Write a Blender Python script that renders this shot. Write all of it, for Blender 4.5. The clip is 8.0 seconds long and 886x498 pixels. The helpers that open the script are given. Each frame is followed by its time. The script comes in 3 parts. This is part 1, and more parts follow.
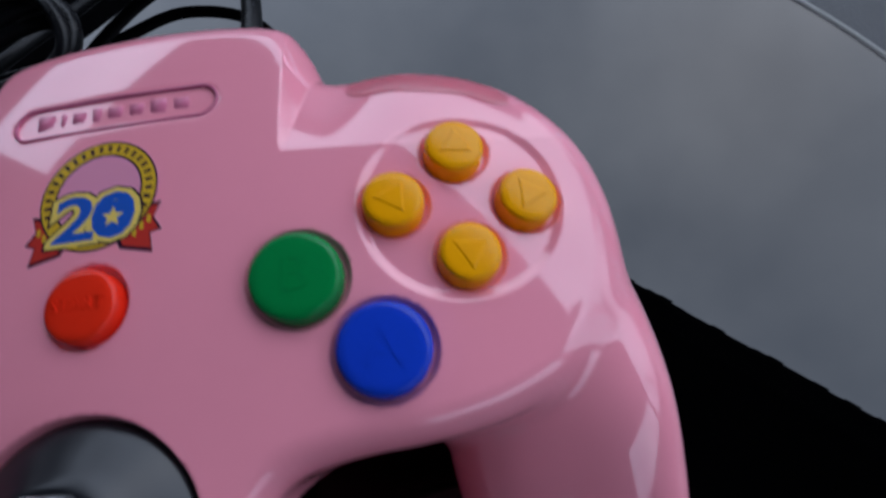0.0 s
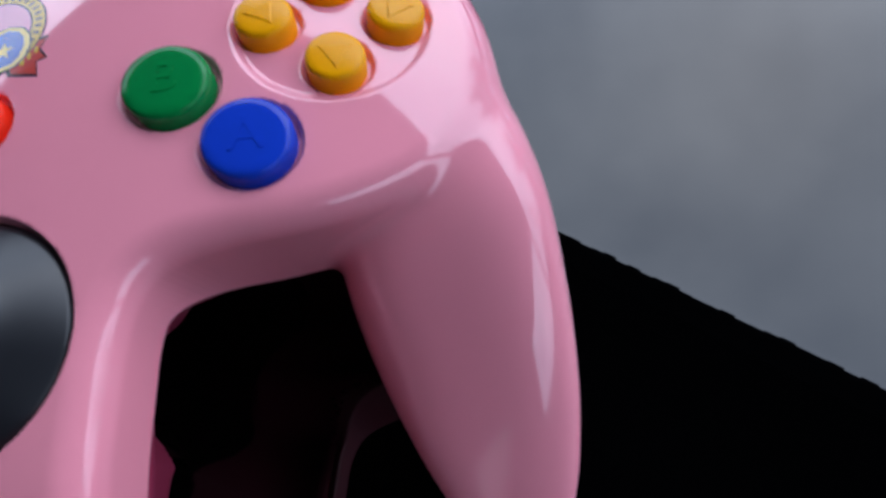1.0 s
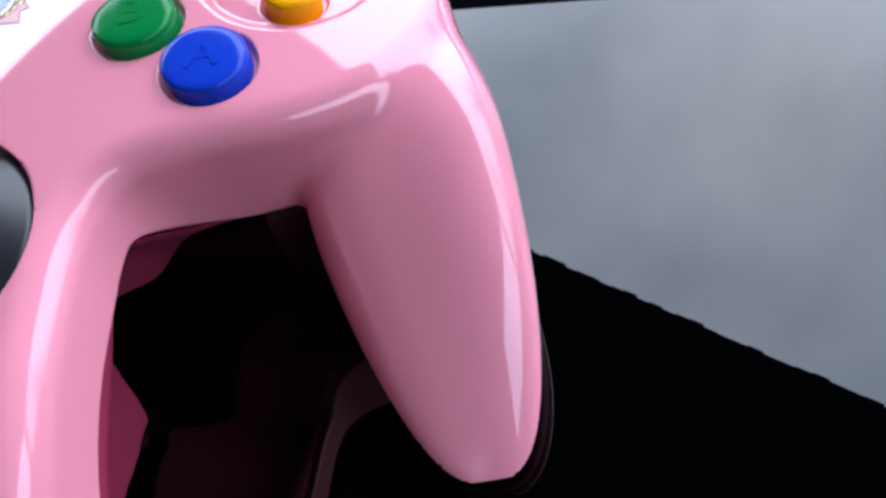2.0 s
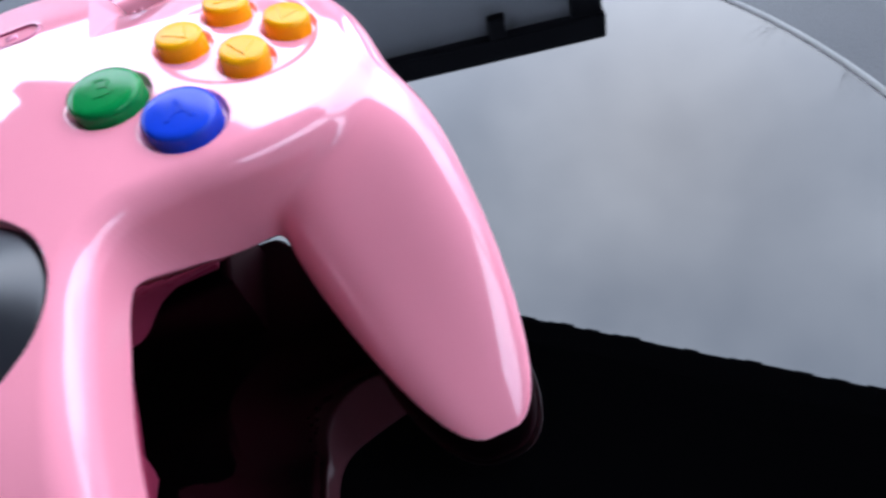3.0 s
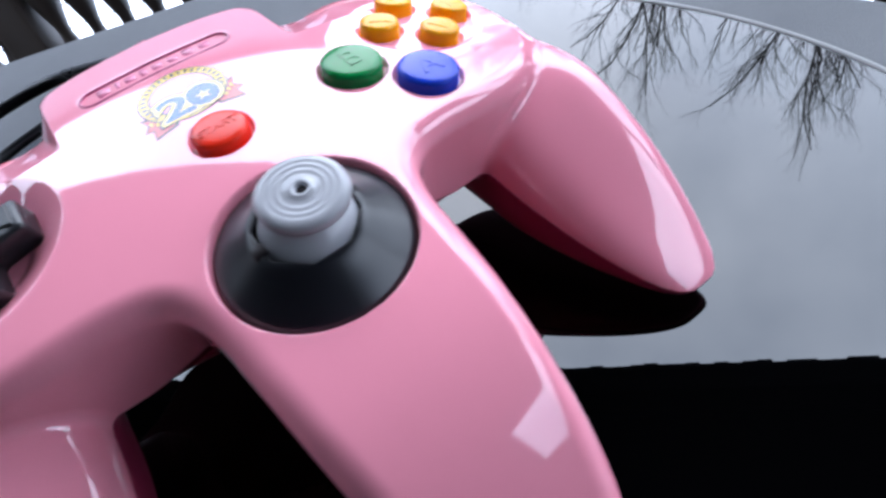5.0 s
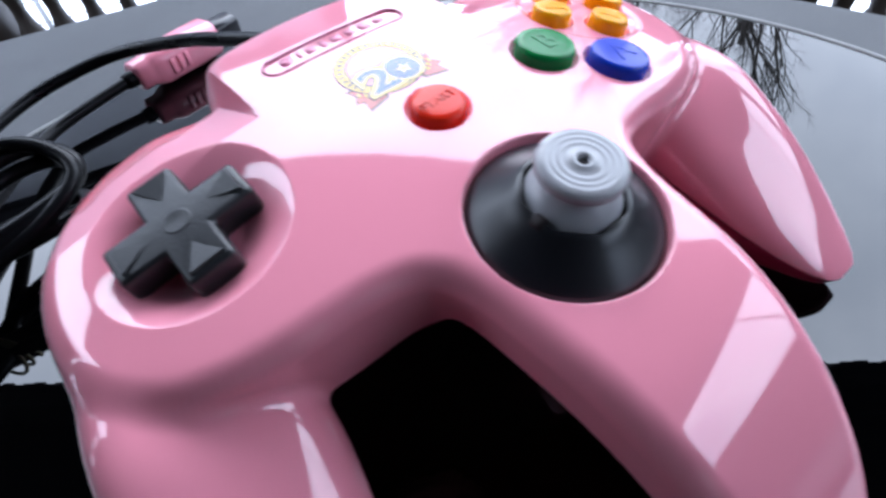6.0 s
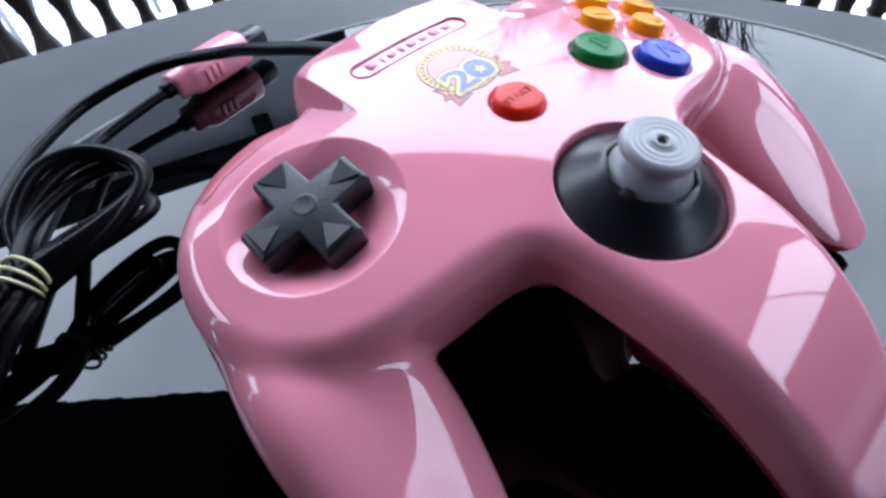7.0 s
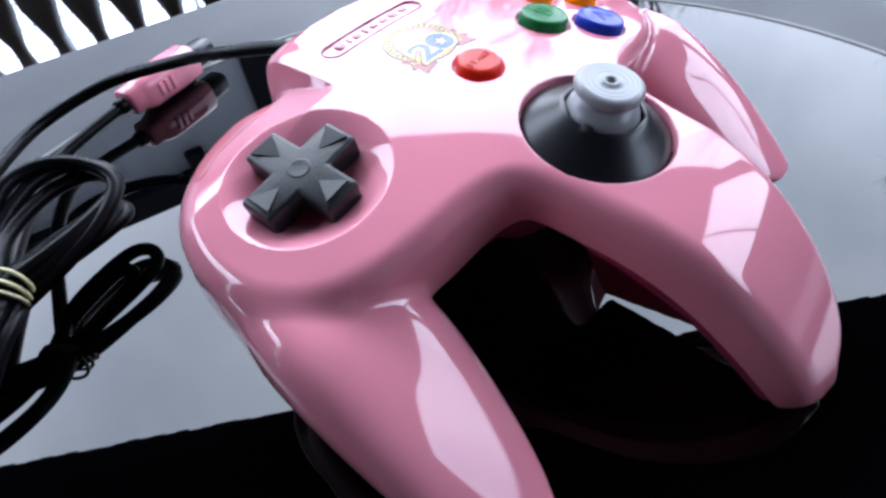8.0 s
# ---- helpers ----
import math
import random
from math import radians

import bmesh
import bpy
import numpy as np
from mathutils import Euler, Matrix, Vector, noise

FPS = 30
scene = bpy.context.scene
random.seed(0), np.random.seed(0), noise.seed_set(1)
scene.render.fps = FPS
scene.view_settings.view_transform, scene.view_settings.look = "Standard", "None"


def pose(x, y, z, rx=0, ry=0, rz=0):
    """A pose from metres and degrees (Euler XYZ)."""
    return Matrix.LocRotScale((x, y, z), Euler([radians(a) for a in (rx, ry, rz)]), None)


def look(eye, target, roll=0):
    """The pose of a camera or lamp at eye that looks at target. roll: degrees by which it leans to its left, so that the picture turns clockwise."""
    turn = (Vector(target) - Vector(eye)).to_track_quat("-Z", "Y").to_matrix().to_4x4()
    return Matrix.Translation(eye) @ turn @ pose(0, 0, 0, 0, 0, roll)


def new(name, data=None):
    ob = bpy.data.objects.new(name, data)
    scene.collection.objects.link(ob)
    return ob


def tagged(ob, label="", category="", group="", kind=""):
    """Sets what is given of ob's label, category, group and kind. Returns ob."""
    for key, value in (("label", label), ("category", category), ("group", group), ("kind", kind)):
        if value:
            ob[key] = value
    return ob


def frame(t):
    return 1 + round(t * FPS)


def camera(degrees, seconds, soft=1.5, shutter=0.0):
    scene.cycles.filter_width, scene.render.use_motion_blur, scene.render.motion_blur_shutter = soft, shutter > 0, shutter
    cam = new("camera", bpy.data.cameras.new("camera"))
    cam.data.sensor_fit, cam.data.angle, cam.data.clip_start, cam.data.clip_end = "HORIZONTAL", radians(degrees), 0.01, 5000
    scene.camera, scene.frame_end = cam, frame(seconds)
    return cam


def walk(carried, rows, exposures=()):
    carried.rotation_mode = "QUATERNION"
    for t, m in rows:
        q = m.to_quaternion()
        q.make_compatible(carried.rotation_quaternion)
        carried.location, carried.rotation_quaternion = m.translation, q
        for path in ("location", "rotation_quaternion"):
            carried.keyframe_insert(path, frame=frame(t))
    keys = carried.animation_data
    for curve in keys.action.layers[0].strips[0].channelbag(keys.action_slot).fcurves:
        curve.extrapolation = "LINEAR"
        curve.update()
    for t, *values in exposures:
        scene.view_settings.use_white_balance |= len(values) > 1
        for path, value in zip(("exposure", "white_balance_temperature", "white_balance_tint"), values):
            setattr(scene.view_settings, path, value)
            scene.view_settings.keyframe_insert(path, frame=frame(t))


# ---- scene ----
cam = camera(75.5, 8.0, soft=2.7, shutter=0.5)
PATH = [
    (0, (0.05531, -0.01754, 0.12622), (0.04664, 0.04197, 0.02238), -14.64),
    (0.5, (0.06571, -0.03486, 0.11722), (0.05359, 0.02574, 0.01436), -18.91),
    (1, (0.07137, -0.04763, 0.11035), (0.06035, 0.01481, 0.00847), -19.01),
    (1.5, (0.07793, -0.05491, 0.10290), (0.06194, 0.00951, 0.00293), -21.54),
    (2.8, (0.07652, -0.08231, 0.09718), (0.07525, -0.00119, 0.00877), -22.97),
    (3, (0.06629, -0.08337, 0.10235), (0.07224, -0.00382, 0.01270), -21.20),
    (3.5, (0.04481, -0.08993, 0.10675), (0.06216, -0.01002, 0.01893), -19.02),
    (4, (0.02321, -0.09170, 0.11301), (0.05127, -0.01388, 0.02609), -17.24),
    (5.3, (-0.02809, -0.07808, 0.11244), (0.01420, -0.00398, 0.02805), -13.79),
    (5.5, (-0.03825, -0.07255, 0.11218), (0.00722, -0.00066, 0.02753), -11.93),
    (6, (-0.05553, -0.05673, 0.11741), (-0.00853, 0.01278, 0.03162), -8.75),
    (6.5, (-0.07055, -0.04916, 0.12230), (-0.02315, 0.02048, 0.03684), -8.67),
    (7, (-0.08060, -0.05361, 0.12551), (-0.02964, 0.01396, 0.04044), -8.49),
    (7.5, (-0.08761, -0.06743, 0.12643), (-0.03525, -0.00146, 0.04095), -10.60),
    (8, (-0.09912, -0.06009, 0.12448), (-0.03926, 0.00126, 0.04050), -9.44),
]
walk(cam, [(t, look(eye, target, roll)) for t, eye, target, roll in PATH],
     exposures=[(0.0, -0.2), (0.5, -0.12), (1.0, 0.22), (1.5, 0.57), (2.8, 1.2), (4.0, 1.24), (5.5, 1.26), (6.0, 1.2), (6.5, 1.14), (7.0, 1.04), (7.5, 1.1), (8.0, 1.27)])

# ---------------------------------------------------------------- world and light
SUN_EL, SUN_AZ = radians(42), radians(35)
world = bpy.data.worlds.new("sky")
scene.world = world
world.use_nodes = True
wn = world.node_tree
wn.nodes.clear()
w_out = wn.nodes.new("ShaderNodeOutputWorld")
w_bg = wn.nodes.new("ShaderNodeBackground")
w_sky = wn.nodes.new("ShaderNodeTexSky")
w_sky.sky_type = "NISHITA"
w_sky.sun_disc = False
w_sky.sun_elevation, w_sky.sun_rotation = SUN_EL, SUN_AZ
w_sky.air_density, w_sky.dust_density = 1.0, 6.0
w_map = wn.nodes.new("ShaderNodeTexCoord")
w_noise = wn.nodes.new("ShaderNodeTexNoise")
w_noise.inputs["Scale"].default_value = 3.6
w_noise.inputs["Detail"].default_value = 5.0
w_ramp = wn.nodes.new("ShaderNodeValToRGB")
w_ramp.color_ramp.elements[0].position, w_ramp.color_ramp.elements[1].position = 0.3, 0.75
w_ramp.color_ramp.elements[0].color = (12.3, 15.0, 20.2, 1)
w_ramp.color_ramp.elements[1].color = (20.3, 23.4, 29.3, 1)
w_mix = wn.nodes.new("ShaderNodeMixRGB")
w_mix.inputs[0].default_value = 0.93
wn.links.new(w_map.outputs["Generated"], w_noise.inputs["Vector"])
wn.links.new(w_noise.outputs["Fac"], w_ramp.inputs[0])
wn.links.new(w_sky.outputs[0], w_mix.inputs[1])
w_sep = wn.nodes.new("ShaderNodeSeparateXYZ")
w_rise = wn.nodes.new("ShaderNodeMapRange")
w_rise.inputs["From Min"].default_value, w_rise.inputs["From Max"].default_value = 0.0, 1.0
w_rise.inputs["To Min"].default_value, w_rise.inputs["To Max"].default_value = 0.45, 1.25
w_scale = wn.nodes.new("ShaderNodeVectorMath")
w_scale.operation = "SCALE"
wn.links.new(w_map.outputs["Generated"], w_sep.inputs[0])
wn.links.new(w_sep.outputs["Z"], w_rise.inputs["Value"])
wn.links.new(w_ramp.outputs[0], w_scale.inputs[0])
wn.links.new(w_rise.outputs[0], w_scale.inputs["Scale"])
wn.links.new(w_scale.outputs[0], w_mix.inputs[2])
wn.links.new(w_mix.outputs[0], w_bg.inputs["Color"])
w_bg.inputs["Strength"].default_value = 0.15
wn.links.new(w_bg.outputs[0], w_out.inputs[0])

sun = new("sun", bpy.data.lights.new("sun", "SUN"))
sun.data.energy, sun.data.angle, sun.data.color = 0.8, radians(178), (1.0, 0.97, 0.93)
sun.matrix_world = look((0, 0, 0), (-math.sin(SUN_AZ) * math.cos(SUN_EL), -math.cos(SUN_AZ) * math.cos(SUN_EL), -math.sin(SUN_EL)))


# ---------------------------------------------------------------- helpers
def mat(name, color, rough=0.4, metal=0.0, spec=0.5, vary=0.0, scale=40.0, bump=0.0, bump_scale=300.0, coat=0.0, ior=1.5, sub=0.0):
    m = bpy.data.materials.new(name)
    m.use_nodes = True
    nt = m.node_tree
    b = nt.nodes["Principled BSDF"]
    b.inputs["Base Color"].default_value = (*color, 1)
    b.inputs["Roughness"].default_value = rough
    b.inputs["Metallic"].default_value = metal
    b.inputs["IOR"].default_value = ior
    b.inputs["Specular IOR Level"].default_value = spec
    b.inputs["Coat Weight"].default_value = coat
    b.inputs["Coat Roughness"].default_value = 0.03
    tc = nt.nodes.new("ShaderNodeTexCoord")
    if vary:
        n = nt.nodes.new("ShaderNodeTexNoise")
        n.inputs["Scale"].default_value, n.inputs["Detail"].default_value = scale, 6.0
        r = nt.nodes.new("ShaderNodeMapRange")
        r.inputs["To Min"].default_value, r.inputs["To Max"].default_value = 1 - vary, 1 + vary
        mul = nt.nodes.new("ShaderNodeVectorMath")
        mul.operation = "SCALE"
        mul.inputs[0].default_value = color
        nt.links.new(tc.outputs["Object"], n.inputs["Vector"])
        nt.links.new(n.outputs["Fac"], r.inputs["Value"])
        nt.links.new(r.outputs[0], mul.inputs["Scale"])
        nt.links.new(mul.outputs[0], b.inputs["Base Color"])
        r2 = nt.nodes.new("ShaderNodeMapRange")
        r2.inputs["To Min"].default_value, r2.inputs["To Max"].default_value = rough * 0.8, rough * 1.25
        nt.links.new(n.outputs["Fac"], r2.inputs["Value"])
        nt.links.new(r2.outputs[0], b.inputs["Roughness"])
    if bump:
        n2 = nt.nodes.new("ShaderNodeTexNoise")
        n2.inputs["Scale"].default_value, n2.inputs["Detail"].default_value = bump_scale, 4.0
        bp = nt.nodes.new("ShaderNodeBump")
        bp.inputs["Strength"].default_value, bp.inputs["Distance"].default_value = bump, 0.001
        nt.links.new(tc.outputs["Object"], n2.inputs["Vector"])
        nt.links.new(n2.outputs["Fac"], bp.inputs["Height"])
        nt.links.new(bp.outputs[0], b.inputs["Normal"])
    return m


def link(name, me, material, parent=None, label="", smooth=True):
    ob = new(name, me)
    if material:
        me.materials.append(material)
    if smooth:
        me.shade_smooth()
    if parent is not None:
        ob.parent = parent
    if label:
        ob["label"] = label
    return ob


def part(name, bm, material, parent=None, label="", smooth=True):
    me = bpy.data.meshes.new(name)
    bm.to_mesh(me)
    bm.free()
    return link(name, me, material, parent, label, smooth)


def empty(name, m=None):
    e = new(name)
    e.empty_display_size = 0.02
    if m is not None:
        e.matrix_world = m
    return e


def lathe(bm, profile, seg=48, m=Matrix(), ry=1.0):
    """Turns (radius, height) pairs round the z axis."""
    rings = []
    for r, z in profile:
        if r < 1e-7:
            rings.append([bm.verts.new(m @ Vector((0, 0, z)))])
        else:
            rings.append([bm.verts.new(m @ Vector((r * math.cos(2 * math.pi * k / seg), ry * r * math.sin(2 * math.pi * k / seg), z))) for k in range(seg)])
    for a, b in zip(rings, rings[1:]):
        for k in range(seg):
            j = (k + 1) % seg
            if len(a) == 1 and len(b) == 1:
                continue
            if len(a) == 1:
                bm.faces.new((a[0], b[j], b[k]))
            elif len(b) == 1:
                bm.faces.new((a[k], a[j], b[0]))
            else:
                bm.faces.new((a[k], a[j], b[j], b[k]))
    return bm


def spline(points, steps=10, closed=False):
    """Catmull-Rom through the points."""
    p = [Vector(q) for q in points]
    n = len(p)
    out = []
    for i in range(n if closed else n - 1):
        a, b, c, d = (p[(i - 1) % n], p[i], p[(i + 1) % n], p[(i + 2) % n]) if closed else (p[max(i - 1, 0)], p[i], p[i + 1], p[min(i + 2, n - 1)])
        for k in range(steps):
            t = k / steps
            out.append(0.5 * (2 * b + (c - a) * t + (2 * a - 5 * b + 4 * c - d) * t * t + (3 * b - a - 3 * c + d) * t ** 3))
    if not closed:
        out.append(p[-1])
    return out


def tube(bm, pts, radius, seg=10, closed=False, taper=None):
    n = len(pts)
    rings = []
    up = Vector((0, 0, 1))
    side = None
    for i, q in enumerate(pts):
        d = (pts[(i + 1) % n] - pts[i - 1]) if closed or 0 < i < n - 1 else (pts[1] - pts[0] if i == 0 else pts[-1] - pts[-2])
        d.normalize()
        if side is None:
            side = d.cross(up if abs(d.z) < 0.95 else Vector((1, 0, 0))).normalized()
        else:
            side = (side - d * side.dot(d)).normalized()
        w = d.cross(side)
        r = radius if taper is None else radius * (1 + (taper - 1) * i / (n - 1))
        rings.append([bm.verts.new(q + r * (math.cos(2 * math.pi * k / seg) * side + math.sin(2 * math.pi * k / seg) * w)) for k in range(seg)])
    for a, b in zip(rings, rings[1:]):
        for k in range(seg):
            j = (k + 1) % seg
            bm.faces.new((a[k], a[j], b[j], b[k]))
    if closed:
        a, b = rings[-1], rings[0]
        best = min(range(seg), key=lambda s: (a[0].co - b[s].co).length)
        for k in range(seg):
            j = (k + 1) % seg
            bm.faces.new((a[k], a[j], b[(j + best) % seg], b[(k + best) % seg]))
    else:
        bm.faces.new(list(reversed(rings[0])))
        bm.faces.new(rings[-1])
    return bm


def box(bm, size, m=Matrix(), bevel=0.0, segments=2):
    made = bmesh.ops.create_cube(bm, size=1.0, matrix=m @ Matrix.Diagonal((*size, 1)))
    if bevel:
        es = list({e for v in made["verts"] for e in v.link_edges})
        bmesh.ops.bevel(bm, geom=es, offset=bevel, segments=segments, profile=0.5, affect="EDGES")
    return bm


# ---------------------------------------------------------------- materials
pink = mat("pink_gloss_plastic", (0.98, 0.33, 0.425), rough=0.06, vary=0.02, scale=60, ior=1.5, coat=0.5)
# rose of the back half, taken darker to paint in the underside's shade
pink_deep_shaded = mat("deep_rose_shaded", (0.34, 0.035, 0.085), rough=0.55, spec=0.15, vary=0.03, scale=60)
pink_bar = mat("pink_raised_lettering", (0.72, 0.19, 0.32), rough=0.2, vary=0.05)
pink_dark = mat("pink_engraved", (0.5, 0.09, 0.2), rough=0.3)
mat_a = mat("blue_plastic", (0.008, 0.050, 0.55), rough=0.16, spec=0.22, ior=1.5, vary=0.04)
mat_b = mat("green_plastic", (0.002, 0.22, 0.05), rough=0.16, spec=0.22, ior=1.5, vary=0.04)
mat_c = mat("yellow_plastic", (1.0, 0.41, 0.002), rough=0.22, spec=0.18, ior=1.5, vary=0.04)
mat_s = mat("red_plastic", (0.88, 0.03, 0.010), rough=0.2, spec=0.25, ior=1.5, vary=0.04)
mat_dpad = mat("charcoal_plastic", (0.017, 0.018, 0.021), rough=0.3, bump=0.15, bump_scale=2500, vary=0.1)
mat_bowl = mat("black_satin_plastic", (0.012, 0.013, 0.017), rough=0.3, vary=0.1)
mat_stick = mat("grey_stick_plastic", (0.40, 0.40, 0.42), rough=0.22, vary=0.05)
mat_hole = mat("dark_gap", (0.01, 0.004, 0.006), rough=0.7)
mat_cable = mat("black_rubber_cable", (0.004, 0.0043, 0.0055), spec=0.16, rough=0.28, bump=0.1, bump_scale=900, vary=0.15)
mat_gold = mat("decal_gold", (0.70, 0.43, 0.03), rough=0.12, ior=1.5, coat=0.15)
mat_line = mat("decal_outline", (0.03, 0.012, 0.03), rough=0.12, ior=1.5, coat=0.15)
mat_rose = mat("decal_pale_pink", (0.78, 0.30, 0.44), rough=0.1, ior=1.5, coat=0.15)
mat_blue = mat("decal_blue", (0.02, 0.10, 0.48), rough=0.12, ior=1.5, coat=0.15)
mat_ribbon = mat("decal_red", (0.55, 0.04, 0.03), rough=0.12, ior=1.5, coat=0.15)
mat_cream = mat("decal_cream", (0.85, 0.62, 0.14), rough=0.12, ior=1.5, coat=0.15)
mat_glass = mat("black_table_glass", (0.0006, 0.0006, 0.0008), rough=0.012, spec=0.42, ior=1.52, vary=0.3, scale=6)
mat_rim = mat("grey_powder_coat", (0.054, 0.057, 0.063), spec=0.35, rough=0.55, bump=0.2, bump_scale=1800, vary=0.08, scale=25)
mat_edge = mat("polished_glass_edge", (0.24, 0.24, 0.235), rough=0.4, spec=0.2, vary=0.1, scale=30)
mat_wood = mat("dark_brown_wood", (0.016, 0.010, 0.007), rough=0.5, vary=0.4, scale=14, bump=0.3, bump_scale=120)
mat_snow = mat("snow", (0.86, 0.88, 0.92), rough=0.8, vary=0.05, scale=3, bump=0.6, bump_scale=20)
mat_bark = mat("bark", (0.05, 0.042, 0.036), rough=0.9, vary=0.4, scale=8)
mat_roof = mat("black_porch_boards", (0.010, 0.010, 0.011), spec=0.05, rough=0.9, vary=0.3, scale=3)
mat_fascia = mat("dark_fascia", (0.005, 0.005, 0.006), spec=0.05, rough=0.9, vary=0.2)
mat_siding = mat("grey_siding", (0.19, 0.195, 0.21), rough=0.8, vary=0.1, scale=2)
# pale so that the added back wall throws fill light
mat_fill_wall = mat("pale_fill_wall", (0.55, 0.53, 0.50), rough=0.8, vary=0.08, scale=2)
mat_wire = mat("galvanised_wire", (0.2, 0.2, 0.2), rough=0.45, metal=0.8)
mat_tie = mat("twist_tie_paper", (0.75, 0.70, 0.42), rough=0.5, vary=0.15)


# ---------------------------------------------------------------- the controller's shell
# A frame of its own: centimetres, x to the right, y to the cable, z out of the face.
TILT = math.atan2(0.226, 0.974)
BASE = Matrix.Translation((0, 0, 0.01244)) @ Matrix.Rotation(TILT, 4, "X")
CM = 0.01
BUTTON_A, BUTTON_B, BUTTON_S = (4.04, 1.86), (2.91, 2.96), (-0.07, 2.89)
C_BUTTONS = {"up": (5.24, 4.82), "right": (6.24, 3.93), "left": (4.29, 3.98), "down": (5.30, 3.09)}
DPAD, BOWL, LOGO, EMBLEM = (-4.84, 3.75), (-0.01, -0.30), (-0.15, 6.2), (-0.12, 4.66)

half = [(0, 8.1), (1.5, 8.05), (2.45, 7.9), (2.8, 7.54), (3, 6.97), (3.3, 6.8), (4.36, 6.88), (5.47, 6.74), (6.51, 6.2), (7.22, 5.35), (7.63, 4.26), (7.66, 3.13), (7.37, 2.15),
        (6.68, 1.25), (5.67, 0.8), (4.56, 0.59), (3.49, 0.53), (2.54, 0.3), (2.17, -0.4), (2.05, -1.5), (1.89, -3.18), (1.66, -5.19), (1.38, -6.42), (0.92, -7.09), (0, -7.37)]
for _ in range(3):
    cut = [half[0]]
    for a, b in zip(half, half[1:]):
        cut += [(0.75 * a[0] + 0.25 * b[0], 0.75 * a[1] + 0.25 * b[1]), (0.25 * a[0] + 0.75 * b[0], 0.25 * a[1] + 0.75 * b[1])]
    half = cut + [half[-1]]
half = np.array(half)


def sstep(a, b, v):
    t = np.clip((v - a) / (b - a), 0, 1)
    return t * t * (3 - 2 * t)


def outline(x, y):
    """Signed distance in the plan to the outline of the face."""
    ax = np.abs(x).ravel()
    yy = np.asarray(y, float).ravel()
    best = np.full(ax.shape, 1e9)
    inside = np.zeros(ax.shape, bool)
    for (x0, y0), (x1, y1) in zip(half, half[1:]):
        ex, ey = x1 - x0, y1 - y0
        t = np.clip(((ax - x0) * ex + (yy - y0) * ey) / (ex * ex + ey * ey + 1e-12), 0, 1)
        best = np.minimum(best, (ax - x0 - t * ex) ** 2 + (yy - y0 - t * ey) ** 2)
        with np.errstate(divide="ignore", invalid="ignore"):
            crossing = ((y0 > yy) != (y1 > yy)) & (ax < ex * (yy - y0) / (ey if ey else 1e-12) + x0)
        inside ^= crossing
    d = np.sqrt(best)
    return np.where(inside, -d, d).reshape(np.shape(x))


def around(x, y, c):
    return np.hypot(x - c[0], y - c[1])


def plain_top(x, y):
    ax = np.abs(x)
    z = 4.24 - 0.020 * x * x - 0.016 * np.maximum(y - 1, 0) ** 2 - 0.103 * np.maximum(-1.91 - y, 0) ** 2
    z = z - 0.005 * np.maximum(ax - 4, 0) ** 2 - 0.005 * np.maximum(y - 3.5, 0) ** 2 * sstep(2.4, 3.4, ax)
    rear = np.clip((y - 5.05) / 1.8, 0, 1)
    step = np.clip((ax - 2.6) / (0.08 + 0.3 * rear), 0, 1)
    z = z - (0.25 + 0.24 * sstep(4.6, 3.2, ax)) * rear * step
    return z


def top(x, y):
    """Height of the face, with its dishes and wells."""
    z = plain_top(x, y)
    cx, cy = sum(c[0] for c in C_BUTTONS.values()) / 4, sum(c[1] for c in C_BUTTONS.values()) / 4
    z = z - 0.055 * sstep(1.56, 1.38, around(x, y, (cx, cy)))
    z = z - 0.52 * (np.clip((1.82 - around(x, y, DPAD)) / 0.95, 0, 1) * 0.7 + 0.3 * sstep(1.86, 0.8, around(x, y, DPAD)))
    pill = np.hypot(np.maximum(np.abs(x - LOGO[0]) - 1.42, 0), y - LOGO[1]) - 0.31
    z = z - 0.04 * sstep(0.07, -0.05, pill)
    z = z - 0.34 * sstep(1.74, 1.64, around(x, y, BOWL))
    for c, r in [(BUTTON_A, 0.66), (BUTTON_B, 0.66), (BUTTON_S, 0.55)] + [(c, 0.46) for c in C_BUTTONS.values()]:
        z = z - 0.14 * sstep(r + 0.09, r + 0.005, around(x, y, c))
    return z


def rounded(a, b, r):
    return np.minimum(np.maximum(a + r, b + r), 0) + np.hypot(np.maximum(a + r, 0), np.maximum(b + r, 0)) - r


def soft_min(y, a):
    return a - 0.5 * (a - y + np.sqrt((a - y) ** 2 + 0.5))


def table_height(y):
    """The table's plane, seen from the shell."""
    return (-1.244 - 0.226 * y) / 0.974


def grip_span(y):
    """Lower and upper height of a grip."""
    s = soft_min(y, 0.8)
    return table_height(y) + 0.12 + 0.33 * (s + 4), 2.695 + 0.477 * s


def grip_height(y):
    low, high = grip_span(y)
    return (low + high) / 2


